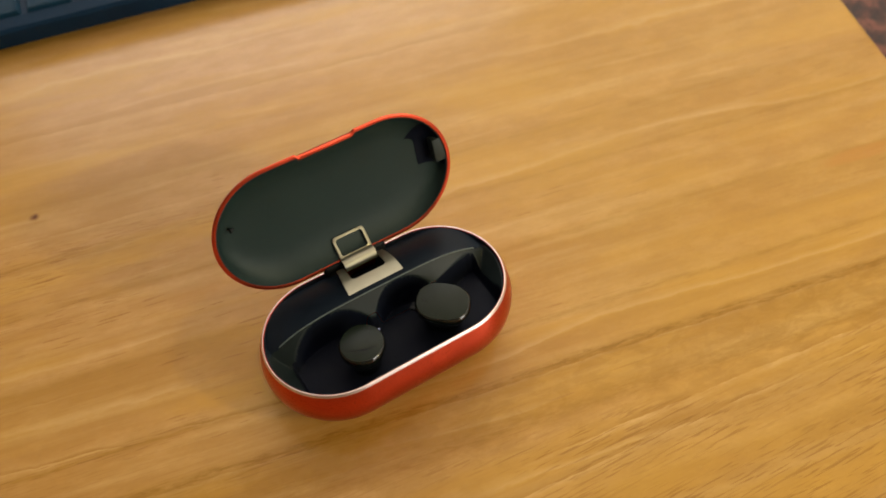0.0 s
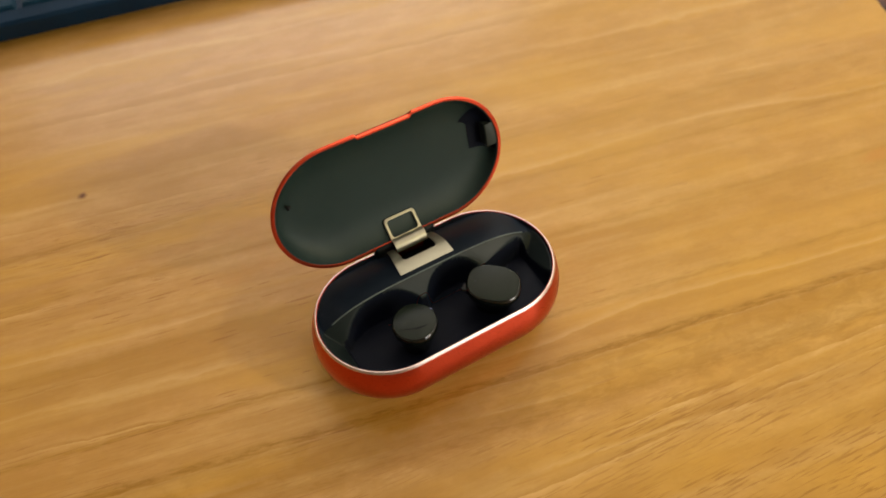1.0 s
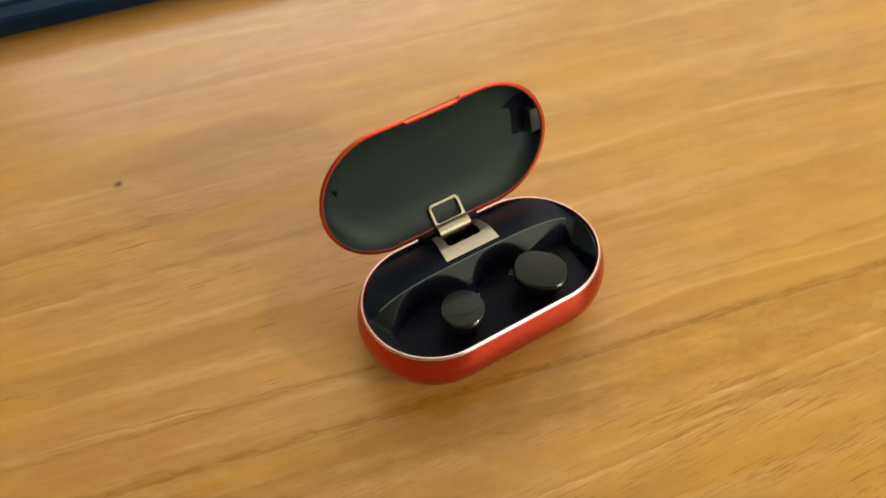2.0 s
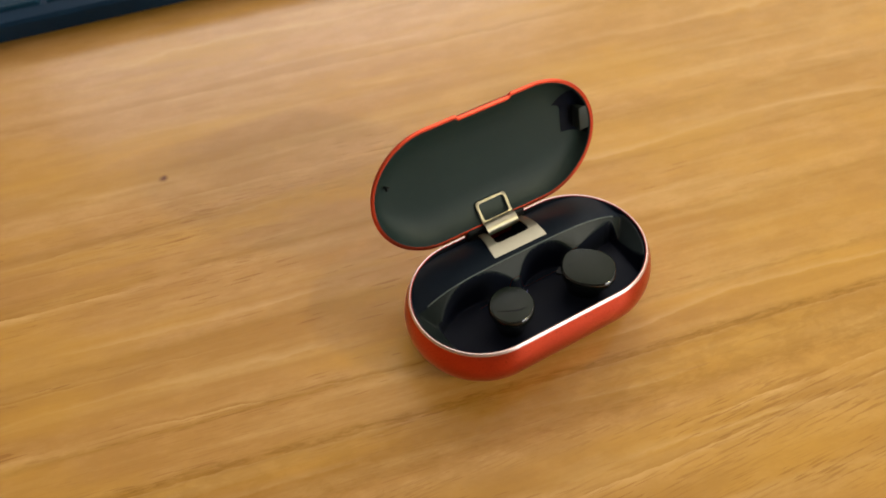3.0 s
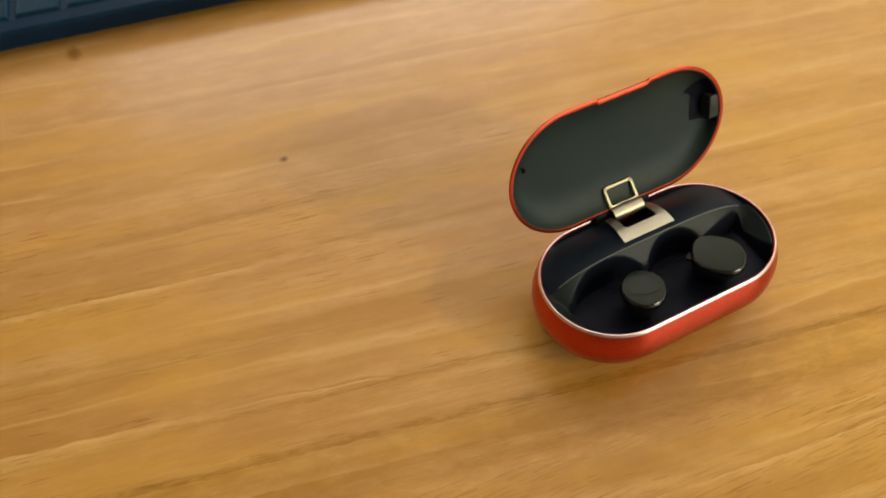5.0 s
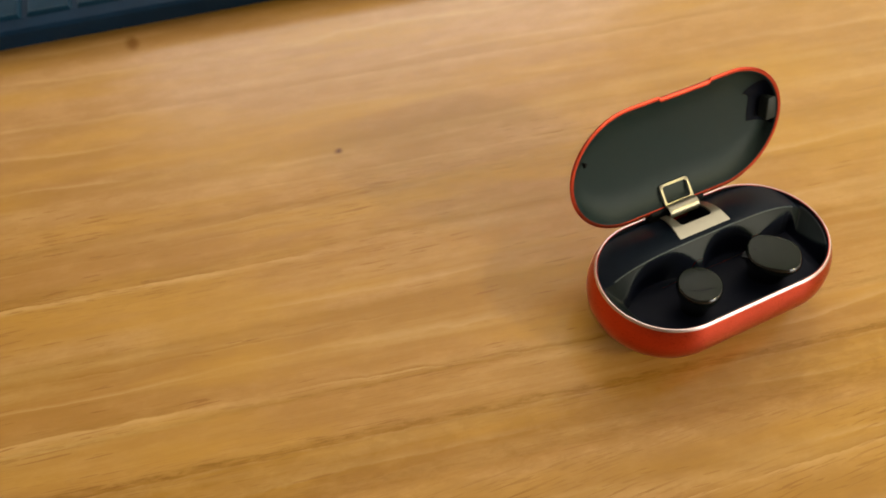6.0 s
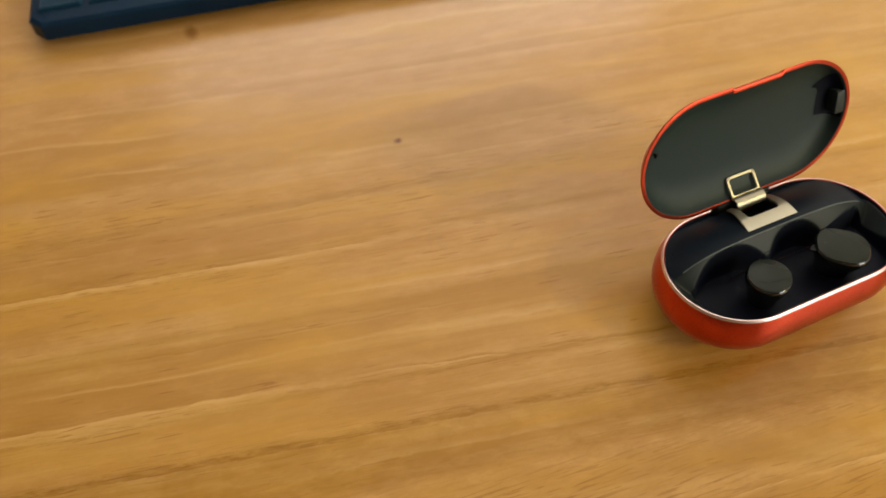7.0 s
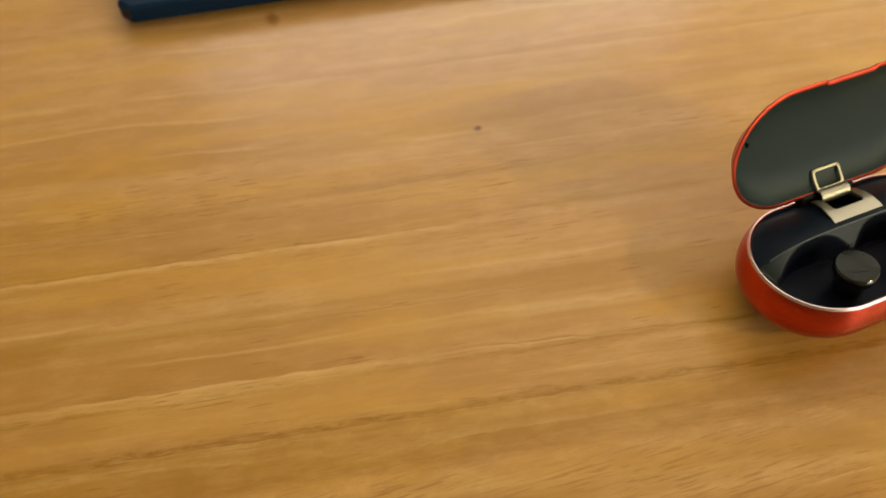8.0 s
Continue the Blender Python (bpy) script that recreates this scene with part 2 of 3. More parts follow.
    middle = across([(-0.16, grey(0.5)), (-0.04, grey(0.5)), (-0.02, grey(0.7)), (0.06, grey(1)), (0.082, grey(1)), (0.092, grey(0.1)), (0.24, grey(0.1))])
    leftward = m.ramp(m.math("ADD", u, 0.5), [(0.47, grey(1)), (0.60, grey(0.4))])
    dash = m.math("MULTIPLY", m.math("MULTIPLY", m.ramp(lone, [(0.685, grey(0)), (0.715, grey(1))]), where), m.math("MULTIPLY", middle, leftward))
    col = m.mix(m.math("MULTIPLY", dash, 0.72), col, (0.225, 0.086, 0.012))
    # reddish stains
    for kx, ky, rx, ry, k in ((0.197, 0.0175, 0.026, 0.0035, 0.6),):
        q = m.add("ShaderNodeVectorMath")
        q.operation = "LENGTH"
        sc = m.add("ShaderNodeVectorMath")
        sc.operation = "MULTIPLY_ADD"
        m.link(c, sc.inputs[0])
        g = Vector((kx, ky, 0))
        sc.inputs[1].default_value = (1 / rx, 1 / ry, 0)
        sc.inputs[2].default_value = (-g.x / rx, -g.y / ry, 0)
        m.link(sc.outputs[0], q.inputs[0])
        wob = m.math("ADD", q.outputs["Value"], m.math("MULTIPLY", m.math("SUBTRACT", m.noise(m.place((60, 160, 1), -GRAIN), 1.0, 3.0), 0.5), 1.2))
        col = m.mix(m.math("MULTIPLY", m.ramp(wob, [(0.55, grey(1)), (1.15, grey(0))]), k), col, (0.44, 0.200, 0.030))
    # knots
    for kx, ky, r, k, flat, tint in ((-0.0884, 0.1124, 0.0030, 0.98, 1.25, (0.12, 0.040, 0.010)), (-0.1473, 0.2094, 0.0046, 0.80, 0.62, (0.20, 0.080, 0.012))):
        q = m.add("ShaderNodeVectorMath")
        q.operation = "DISTANCE"
        m.link(m.place((1, flat, 0)), q.inputs[0])
        q.inputs[1].default_value = (kx, ky * flat, 0)
        wob = m.math("MULTIPLY_ADD", m.noise(m.place(), 700.0), 0.0016, q.outputs["Value"])
        spot = m.ramp(m.math("DIVIDE", wob, r), [(0.45, grey(k)), (1.0, grey(0))])
        col = m.mix(spot, col, tint)
    m.colour(col)
    m.roughness(m.math("MULTIPLY_ADD", streak, 0.14, 0.36))
    m.bsdf.inputs["Specular IOR Level"].default_value = 0.15
    m.bsdf.inputs["Coat Weight"].default_value = 0.37
    m.bsdf.inputs["Coat Roughness"].default_value = 0.19
    m.bump(m.math("SUBTRACT", m.math("MULTIPLY", streak, 0.4), pore), 0.12, 0.0003)
    return m.mat


def red_metal():
    m = Nodes("satin_red_anodised_metal")
    m.set(Roughness=0.36, Metallic=0.92)
    v = m.place()
    fine = m.noise(v, 2600.0, 3.0, 0.7)
    big = m.noise(v, 60.0, 2.0)
    m.colour(m.ramp(big, [(0.3, (0.49, 0.056, 0.023)), (0.7, (0.54, 0.066, 0.028))]))
    m.roughness(m.math("MULTIPLY_ADD", fine, 0.14, 0.22))
    m.bump(fine, 0.12, 0.00004)
    return m.mat


def mottled(name, low, mid, high, scale, rough):
    m = Nodes(name)
    v = m.place()
    n1, n2 = m.noise(m.place((1, 1.8, 1), 20), scale, 5.0, 0.65, 0.6), m.noise(v, scale * 4, 4.0)
    m.colour(m.mix(m.math("MULTIPLY", n2, 0.35), m.ramp(n1, [(0.36, low), (0.5, mid), (0.62, high)]), mid))
    m.roughness(m.math("MULTIPLY_ADD", n2, 0.2, rough - 0.1))
    m.bump(n1, 0.3, 0.0008)
    return m.mat


WOOD = wood()
RED = red_metal()
EDGE_GLINT = plain("bright_nickel_edge_glint", (0.80, 0.77, 0.64), 0.42, 0.9, 0.05, 2500.0)
RIM = plain("polished_pink_chamfer", (0.78, 0.635, 0.63), 0.36, 0.9, 0.03)
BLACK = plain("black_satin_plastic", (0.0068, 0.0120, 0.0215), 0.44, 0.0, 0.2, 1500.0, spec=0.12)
# darker copy of the tray's plastic, with the recesses' shade in its colour
WELL_SHADE = plain("navy_black_recess_shade", (0.0034, 0.0050, 0.0125), 0.6, 0.0, 0.15, 1500.0, spec=0.12)
RIDGE_GLINT = plain("grey_ridge_highlight", (0.10, 0.125, 0.122), 0.4, 0.0, 0.15, 1500.0, spec=0.4)
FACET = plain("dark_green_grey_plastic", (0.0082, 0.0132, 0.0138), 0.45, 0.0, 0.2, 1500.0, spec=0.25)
LINER = plain("dark_grey_matt_plastic", (0.0100, 0.0235, 0.0225), 0.56, 0.0, 0.12, 1200.0, 0.1, spec=0.32)
STOP = plain("grey_green_plastic", (0.024, 0.032, 0.031), 0.5, 0.0, 0.12, 1200.0, spec=0.3)
GLOSS = plain("glossy_black_plastic", (0.0060, 0.0102, 0.0052), 0.25, 0.0, 0.1, 1500.0, spec=0.15)
SHINE = plain("polished_black_plastic", (0.0045, 0.0060, 0.0048), 0.12, 0.0, 0.1, 1500.0, coat=0.9, spec=0.5)
END_SHADE = plain("navy_black_end_shade", (0.0026, 0.0042, 0.0110), 0.55, spec=0.1)
DARK = plain("dull_black_plastic", (0.0060, 0.0068, 0.0085), 0.6, spec=0.2)
BRASS = plain("satin_nickel_brass", (0.42, 0.400, 0.320), 0.42, 0.95, 0.06, 2500.0, 0.05)
NAVY = plain("navy_keyboard_plastic", (0.003, 0.018, 0.046), 0.45, 0.0, 0.15, 700.0, 0.05, spec=0.14)
KEYCAP = plain("navy_key_plastic", (0.004, 0.026, 0.054), 0.5, 0.0, 0.15, 900.0, 0.05, spec=0.14)
LEGEND = plain("pale_key_print", (0.7, 0.72, 0.72), 0.5)
# dark only to hold back bounced light from the unseen west and south walls
DIM = plain("light_damping_wall_brown", (0.22, 0.18, 0.145), 0.8, 0.0, 0.05, 40.0, 0.05)
PAINT = plain("warm_white_wall_paint", (0.70, 0.66, 0.60), 0.8, 0.0, 0.04, 40.0, 0.05)
CEIL = plain("white_ceiling_paint", (0.80, 0.76, 0.68), 0.85, 0.0, 0.03, 40.0)
FLOOR = mottled("red_brown_floor", (0.08, 0.03, 0.02), (0.16, 0.06, 0.04), (0.24, 0.10, 0.07), 8.0, 0.5)
LEATHER = mottled("mottled_red_brown_leather", (0.006, 0.003, 0.004), (0.055, 0.016, 0.011), (0.18, 0.060, 0.038), 70.0, 0.6)
TABLE_LEG = plain("stained_pine_leg", (0.42, 0.20, 0.06), 0.45, 0.0, 0.15, 80.0)
LED = Nodes("blue_indicator_light")
LED.set(Emission_Color=(0.12, 0.16, 1.0, 1), Emission_Strength=0.5)
LED = LED.mat
PANE = Nodes("frosted_window_pane")
PANE.set(Base_Color=(0.85, 0.88, 0.90, 1), Roughness=0.4)
PANE = PANE.mat
SHADE = Nodes("lit_lamp_globe")
SHADE.set(Base_Color=(0.9, 0.85, 0.75, 1), Emission_Color=(1.0, 0.80, 0.55, 1), Emission_Strength=6.0)
SHADE = SHADE.mat


# ---- mesh helpers ----
def mesh_object(name, bm, material, smooth=True):
    me = bpy.data.meshes.new(name)
    bmesh.ops.recalc_face_normals(bm, faces=bm.faces)
    bm.to_mesh(me)
    bm.free()
    me.materials.append(material)
    for p in me.polygons:
        p.use_smooth = smooth
    if smooth:
        me.set_sharp_from_angle(angle=radians(38))
    return new(name, me)


def part(name, bm, material, parent, label="", smooth=True):
    ob = mesh_object(name, bm, material, smooth)
    ob.parent = parent
    return tagged(ob, label)


def thing(name, m, label, category, group="", kind=""):
    ob = new(name)
    ob.empty_display_size = 0.01
    ob.matrix_world = m
    return tagged(ob, label, category, group, kind)


def box(bm, lo, hi, bevel=0.0, segments=2):
    made = bmesh.ops.create_cube(bm, size=1.0)["verts"]
    for v in made:
        v.co = Vector([(a + b) / 2 + c * (b - a) for a, b, c in zip(lo, hi, v.co)])
    if bevel:
        edges = list({e for v in made for e in v.link_edges})
        bmesh.ops.bevel(bm, geom=edges, offset=bevel, segments=segments, affect="EDGES", profile=0.5)
    return bm


def stadium(length, width, offset, n=40):
    """Points of a stadium outline (long axis x), moved outwards by offset."""
    r, s = width / 2 + offset, (length - width) / 2
    pts = []
    for i in range(n + 1):
        a = -math.pi / 2 + math.pi * i / n
        pts.append((s + r * math.cos(a), r * math.sin(a)))
    k = n
    pts += [(s - 2 * s * i / k, r) for i in range(1, k)]
    for i in range(n + 1):
        a = math.pi / 2 + math.pi * i / n
        pts.append((-s + r * math.cos(a), r * math.sin(a)))
    pts += [(-s + 2 * s * i / k, -r) for i in range(1, k)]
    return pts


def loft(bm, rings, cap_start=False, cap_end=False):
    """Joins rings of points, all of one count, into a skin."""
    vs = [[bm.verts.new(p) for p in ring] for ring in rings]
    n = len(vs[0])
    for a, b in zip(vs, vs[1:]):
        for i in range(n):
            j = (i + 1) % n
            bm.faces.new((a[i], a[j], b[j], b[i]))
    if cap_start:
        bm.faces.new(vs[0])
    if cap_end:
        bm.faces.new(vs[-1])
    return bm


def smooth01(a, b, x):
    t = min(1.0, max(0.0, (x - a) / (b - a)))
    return t * t * (3 - 2 * t)


# ---- room ----
def slab(name, lo, hi, material, label, category):
    ob = mesh_object(name, box(bmesh.new(), lo, hi), material, False)
    return tagged(ob, label, category, kind="structure")


# unseen room, closed around the table for bounced light and reflections
RX0, RX1, RY0, RY1, RZ0, RZ1 = -1.6, 1.9, -1.9, 1.7, -0.76, 1.75
slab("floor", (RX0, RY0, RZ0 - 0.1), (RX1, RY1, RZ0), FLOOR, "red-brown mottled floor below the table", "floor")
slab("ceiling", (RX0, RY0, RZ1), (RX1, RY1, RZ1 + 0.1), CEIL, "plain white painted ceiling of the room", "ceiling")


def window_wall(name, win_name, y0, y1, x0, x1, z0, z1, material, label):
    """A wall along x with one window in its opening."""
    bm = bmesh.new()
    box(bm, (RX0, y0, RZ0), (x0, y1, RZ1))
    box(bm, (x1, y0, RZ0), (RX1, y1, RZ1))
    box(bm, (x0, y0, RZ0), (x1, y1, z0))
    box(bm, (x0, y0, z1), (x1, y1, RZ1))
    tagged(mesh_object(name, bm, material, False), label, "wall", kind="structure")
    win = tagged(thing(win_name, pose(0, 0, 0), "unseen pale frosted window assumed in the room wall", "window"), kind="structure")
    ym = (y0 + y1) / 2
    bm = bmesh.new()
    for lo, hi in (((x0, ym - 0.025, z0), (x0 + 0.05, ym + 0.025, z1)), ((x1 - 0.05, ym - 0.025, z0), (x1, ym + 0.025, z1)),
                   ((x0 + 0.05, ym - 0.025, z0), (x1 - 0.05, ym + 0.025, z0 + 0.05)), ((x0 + 0.05, ym - 0.025, z1 - 0.05), (x1 - 0.05, ym + 0.025, z1))):
        box(bm, lo, hi)
    part("window_frame", bm, CEIL, win, smooth=False)
    part("pane", box(bmesh.new(), (x0 + 0.05, ym - 0.003, z0 + 0.05), (x1 - 0.05, ym + 0.003, z1 - 0.05)), PANE, win, smooth=False)


window_wall("wall_south", "assumed_window_1", RY0 - 0.1, RY0, WX0, WX1, WZ0, WZ1, DIM, "unseen wall with a window opening, dark to damp bounced light")
window_wall("wall_north", "assumed_window_2", RY1, RY1 + 0.1, NX0, NX1, NZ0, NZ1, PAINT, "unseen warm white wall with an assumed high window opening")
slab("wall_west", (RX0 - 0.1, RY0, RZ0), (RX0, RY1, RZ1), DIM, "unseen room wall, dark to damp light from the left", "wall")
slab("wall_east", (RX1, RY0, RZ0), (RX1 + 0.1, RY1, RZ1), PAINT, "plain warm white painted room wall", "wall")


# ---- table ----
def skew_end(bm):
    """The table's right end is cut slightly askew."""
    for vert in bm.verts:
        if vert.co.x > 0.2:
            vert.co.x += 0.062 * (vert.co.y - 0.0923)


table = thing("wooden_table", pose(0, 0, 0), "varnished honey-coloured pine table with visible grain", "table")
bm = bmesh.new()
box(bm, (-0.90, -0.34, -0.028), (0.2353, 0.50, 0.0), 0.003, 3)
skew_end(bm)
bm.transform(pose(0, 0, 0, 0, 0, GRAIN))
part("tabletop", bm, WOOD, table)
for u in (-0.84, 0.175):
    for v in (-0.28, 0.44):
        bm = bmesh.new()
        box(bm, (u - 0.03, v - 0.03, RZ0), (u + 0.03, v + 0.03, -0.028), 0.004)
        bm.transform(pose(0, 0, 0, 0, 0, GRAIN))
        part("leg", bm, TABLE_LEG, table)

# ---- charging case ----
L, W = 80.4 * MM, 44.5 * MM
CASE = pose(0, 0, 0.0237, -7.08, 1.52, 0)
case = thing("earbud_charging_case", CASE, "open oval red metal earbud charging case on the table", "charging case")


def ring(outline, z):
    return [(x, y, z) for x, y in outline]


def case_ring(off, z, n=40):
    return ring(stadium(L, W, off * MM, n), z * MM)


# red outer shell, from the rim down to the flat foot
bm = bmesh.new()
SHELL = [(-0.75, -0.35), (-0.25, -0.75), (0.15, -0.8), (0.75, -2.2), (1.4, -4.5), (1.8, -7.0), (1.8, -9.5), (1.35, -12.0),
         (0.3, -14.5), (-1.4, -16.9), (-3.8, -19.1), (-7.0, -20.9), (-10.5, -22.0), (-13.5, -22.4)]
loft(bm, [case_ring(o, z) for o, z in SHELL], cap_end=True)
part("shell", bm, RED, case)
# bright chamfered edge
bm = bmesh.new()
loft(bm, [case_ring(o, z) for o, z in ((0.16, -0.8), (0.06, -0.5), (-0.32, 0.0), (-0.55, 0.03), (-0.64, -0.2))])
part("rim", bm, RIM, case, "polished pale pink metal edge")
bm = bmesh.new()
loft(bm, [case_ring(o, z) for o, z in ((-0.6, -0.15), (-0.66, -0.12), (-0.84, -0.22))])
part("inner_lip", bm, RED, case, "thin red inner edge")
bm = bmesh.new()
loft(bm, [case_ring(o, z) for o, z in ((-0.82, -0.2), (-0.95, -0.3), (-1.2, -1.6))])
part("gasket", bm, BLACK, case)


def well_at(x, y):
    """1 inside the wells that hold the earbuds, 0 outside them."""
    lobe = min(abs(x + 19.0) / 13.2, abs(x - 6.2) / 10.3)
    back = 3.7 - 4.4 * min(1.0, lobe) ** 2.6
    if x > 15.5:
        back = max(back, -0.7 + 3.2 * min(1.0, (x - 15.5) / 15.0))
    return smooth01(33.9, 32.5, abs(x)) * smooth01(-20.3, -19.2, y) * smooth01(back + 0.3, back - 1.5, y)


def deck(x, y):
    """Height of the black tray, millimetres above the rim's plane."""
    ridge_y = 4.2 - 0.6 * (abs(x) / 36) ** 2
    arch = max(0.0, 1 - (abs(x) / 37.6) ** 4.5)
    top = -1.6 + 6.1 * arch
    edge = 21.05
    # the rear deck swells from the rim to the ridge
    if y >= ridge_y:
        k = (edge - y) / (edge - ridge_y)
        z = -1.6 + (top + 1.6) * (1 - (1 - max(0, k)) ** 1.9)
        if abs(x - 0.9) < 6.3 and y > 10.4:
            z -= 5.0 * smooth01(6.3, 5.7, abs(x - 0.9)) * smooth01(10.4, 11.0, y)
        return z
    # facet in front of the ridge, then the wells
    face = top - (ridge_y - y) * 1.35
    well = well_at(x, y)
    reach = max(0.0, 21.0 - math.hypot(max(0.0, abs(x) - 17.75), y))
    shelf = max(-1.2 - 0.95 * reach, face) if abs(x) > 30 or y > -2 else -2.0
    return shelf + (-8.4 - shelf) * well


bm = bmesh.new()
rings = []
STEPS = 110
for k in range(STEPS + 1):
    off = -1.2 * MM - (W / 2 - 1.25 * MM) * k / STEPS
    rings.append([(x, y, deck(x / MM, y / MM) * MM) for x, y in stadium(L, W, off, 96)])
loft(bm, rings)
# wells and hinge recess painted shade-dark; the facet before the ridge is greener
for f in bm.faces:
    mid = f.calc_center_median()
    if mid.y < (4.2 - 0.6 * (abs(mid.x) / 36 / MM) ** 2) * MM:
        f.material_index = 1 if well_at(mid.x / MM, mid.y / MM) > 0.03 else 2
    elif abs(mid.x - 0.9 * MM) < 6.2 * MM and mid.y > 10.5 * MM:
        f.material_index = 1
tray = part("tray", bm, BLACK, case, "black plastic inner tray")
tray.data.materials.append(WELL_SHADE)
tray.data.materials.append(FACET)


# pale bead along the ridge: the edge's highlight put into its colour
bm = bmesh.new()
bead = []
for i in range(57):
    x = -34.5 + i * 69.0 / 56
    y = 4.2 - 0.6 * (abs(x) / 36) ** 2
    z = -1.6 + 6.1 * max(0.0, 1 - (abs(x) / 37.6) ** 4.5)
    bead.append([(x * MM, (y + 0.2 * math.cos(a)) * MM, (z - 0.05 + 0.2 * math.sin(a)) * MM) for a in (2 * math.pi * k / 8 for k in range(8))])
loft(bm, bead, True, True)
part("ridge", bm, RIDGE_GLINT, case, "thin grey bead painting the ridge's highlight")


# spring hinge: a flat leaf on the tray and a raised leaf in the lid
def plate_strip(bm, rows, thick=0.55):
    """A bent strip of sheet metal through rows of y, z and its two sides."""
    a = [[(x0 * MM, y * MM, z * MM), (x1 * MM, y * MM, z * MM), (x1 * MM, y * MM, (z - thick) * MM), (x0 * MM, y * MM, (z - thick) * MM)] for y, z, x0, x1 in rows]
    return loft(bm, a, True, True)


bm = bmesh.new()
plate_strip(bm, [(5.70, 3.90, -9.0, 10.1), (6.12, 4.42, -9.0, 10.1), (8.0, 4.66, -8.9, 10.0), (10.6, 4.76, -8.7, 9.8)])
for side in (-1, 1):
    rows = [(10.6, 4.76, 5.0, 9.25), (11.0, 4.75, 5.75, 9.2), (11.6, 4.70, 6.05, 9.15), (13.0, 4.5, 6.0, 8.95), (14.5, 4.1, 5.95, 8.75), (16.5, 3.3, 5.9, 8.45), (18.6, 2.0, 5.9, 8.2)]
    plate_strip(bm, [(y, z, *sorted((0.55 + side * p, 0.55 + side * q))) for y, z, p, q in rows])
hinge = part("hinge", bm, BRASS, case, "satin pale brass hinge plate")
# polished front edge in brighter metal, so its highlight is partly painted
bm = bmesh.new()
loft(bm, [[(x * MM, (5.82 + 0.26 * math.cos(a)) * MM, (4.14 + 0.26 * math.sin(a)) * MM) for a in (2 * math.pi * k / 8 for k in range(8))] for x in (-9.0, -8.9, 0.5, 10.0, 10.1)], True, True)
part("front_edge", bm, EDGE_GLINT, hinge, "polished front edge with its highlight in the colour")
LEAF = Matrix.Translation((0.8 * MM, 19.6 * MM, 3.3 * MM)) @ pose(0, 0, 0, 41, 0, 0)
bm = bmesh.new()


def rounded_frame(bm, w, h, border, corner, thick):
    def rr(wd, y0, y1, r, z):
        pts = []
        for cx, cy, a0 in ((wd - r, y0 + r, -90), (wd - r, y1 - r, 0), (-wd + r, y1 - r, 90), (-wd + r, y0 + r, 180)):
            for i in range(7):
                a = radians(a0 + 15 * i)
                pts.append(((cx + r * math.cos(a)) * MM, (cy + r * math.sin(a)) * MM, z * MM))
        return pts
    o, i = (w, 0, h, corner), (w - border, border * 1.9, h - border, corner * 0.7)
    rings_ = [rr(*i, 0), rr(*i, thick), rr(w - 0.12, 0.12, h - 0.12, corner, thick), rr(*o, thick - 0.12), rr(*o, 0), rr(*i, 0)]
    return loft(bm, rings_)


rounded_frame(bm, 5.6, 8.3, 0.88, 1.3, 0.6)
bm.transform(LEAF)
part("hinge_leaf", bm, BRASS, hinge)
bm = bmesh.new()
lip = []
for i in range(9):
    a = radians(-30 + 15 * i)
    lip.append((18.9 - 2.5 * math.sin(a), 2.6 + 2.5 * math.cos(a), -4.9, 6.3))
plate_strip(bm, lip, 0.5)
part("hinge_knuckle", bm, BRASS, hinge)

bm = bmesh.new()
box(bm, (-11.0 * MM, 19.6 * MM, -1.5 * MM), (11.0 * MM, 22.6 * MM, 3.7 * MM), 1.3 * MM, 3)
part("hinge_housing", bm, DARK, case, "black hinge housing")

# lid: own frame, x along the hinge, y up the lid, z out of its hollow
LL, LW = 79.4 * MM, 42.8 * MM
LID = pose(0.2 * MM, 20.2 * MM, 2.6 * MM, 76.7, 0, 0) @ pose(0, LW / 2, 0)
lid = new("lid")
lid.parent, lid.matrix_local = case, LID
tagged(lid, "raised red lid with a dark grey lining")


def lid_ring(off, z, notch=0.0):
    """A ring of the lid; the dish is steeper at the two round ends than along its sides."""
    pts = []
    s = (LL - LW) / 2
    for x, y in stadium(LL, LW, 0, 60):
        cx = max(-s, min(s, x))
        nx, ny = (x - cx) / (LW / 2), y / (LW / 2)
        o = off * MM * (1 - 0.55 * nx * nx * smooth01(1.0, 5.0, -off)) if off < 0 else off * MM
        x, y = x + nx * o, y + ny * o
        if y > LW * 0.40 and notch:
            y -= notch * MM * smooth01(9.3, 8.8, abs(x / MM - 1.4))
        pts.append((x, y, z * MM))
    return pts


bm = bmesh.new()
LID_SHELL = [(-1.25, -0.25, 0.5), (-1.15, -0.05, 0.9), (-0.5, 0.0, 1.0), (-0.12, -0.1, 1.0), (0.0, -0.35, 1.0), (-0.1, -0.7, 0.9), (-0.6, -1.25, 0.4), (-1.6, -2.3, 0), (-3.6, -3.5, 0),
             (-6.5, -4.9, 0), (-10.0, -6.0, 0), (-14, -6.8, 0), (-18, -7.2, 0)]
loft(bm, [lid_ring(*r) for r in LID_SHELL], cap_end=True)
part("lid_shell", bm, RED, lid)
bm = bmesh.new()
LINING = [(-1.2, -0.3, 0.6), (-1.5, -0.35, 0.6), (-1.8, -1.0, 0.3), (-2.6, -1.9, 0), (-4.2, -2.9, 0), (-6.6, -3.9, 0), (-9.5, -4.6, 0), (-13, -5.0, 0), (-20.5, -5.2, 0)]
loft(bm, [lid_ring(*r) for r in LINING], cap_end=True)
part("lining", bm, LINER, lid, "dark grey matt plastic lining")
bm = bmesh.new()
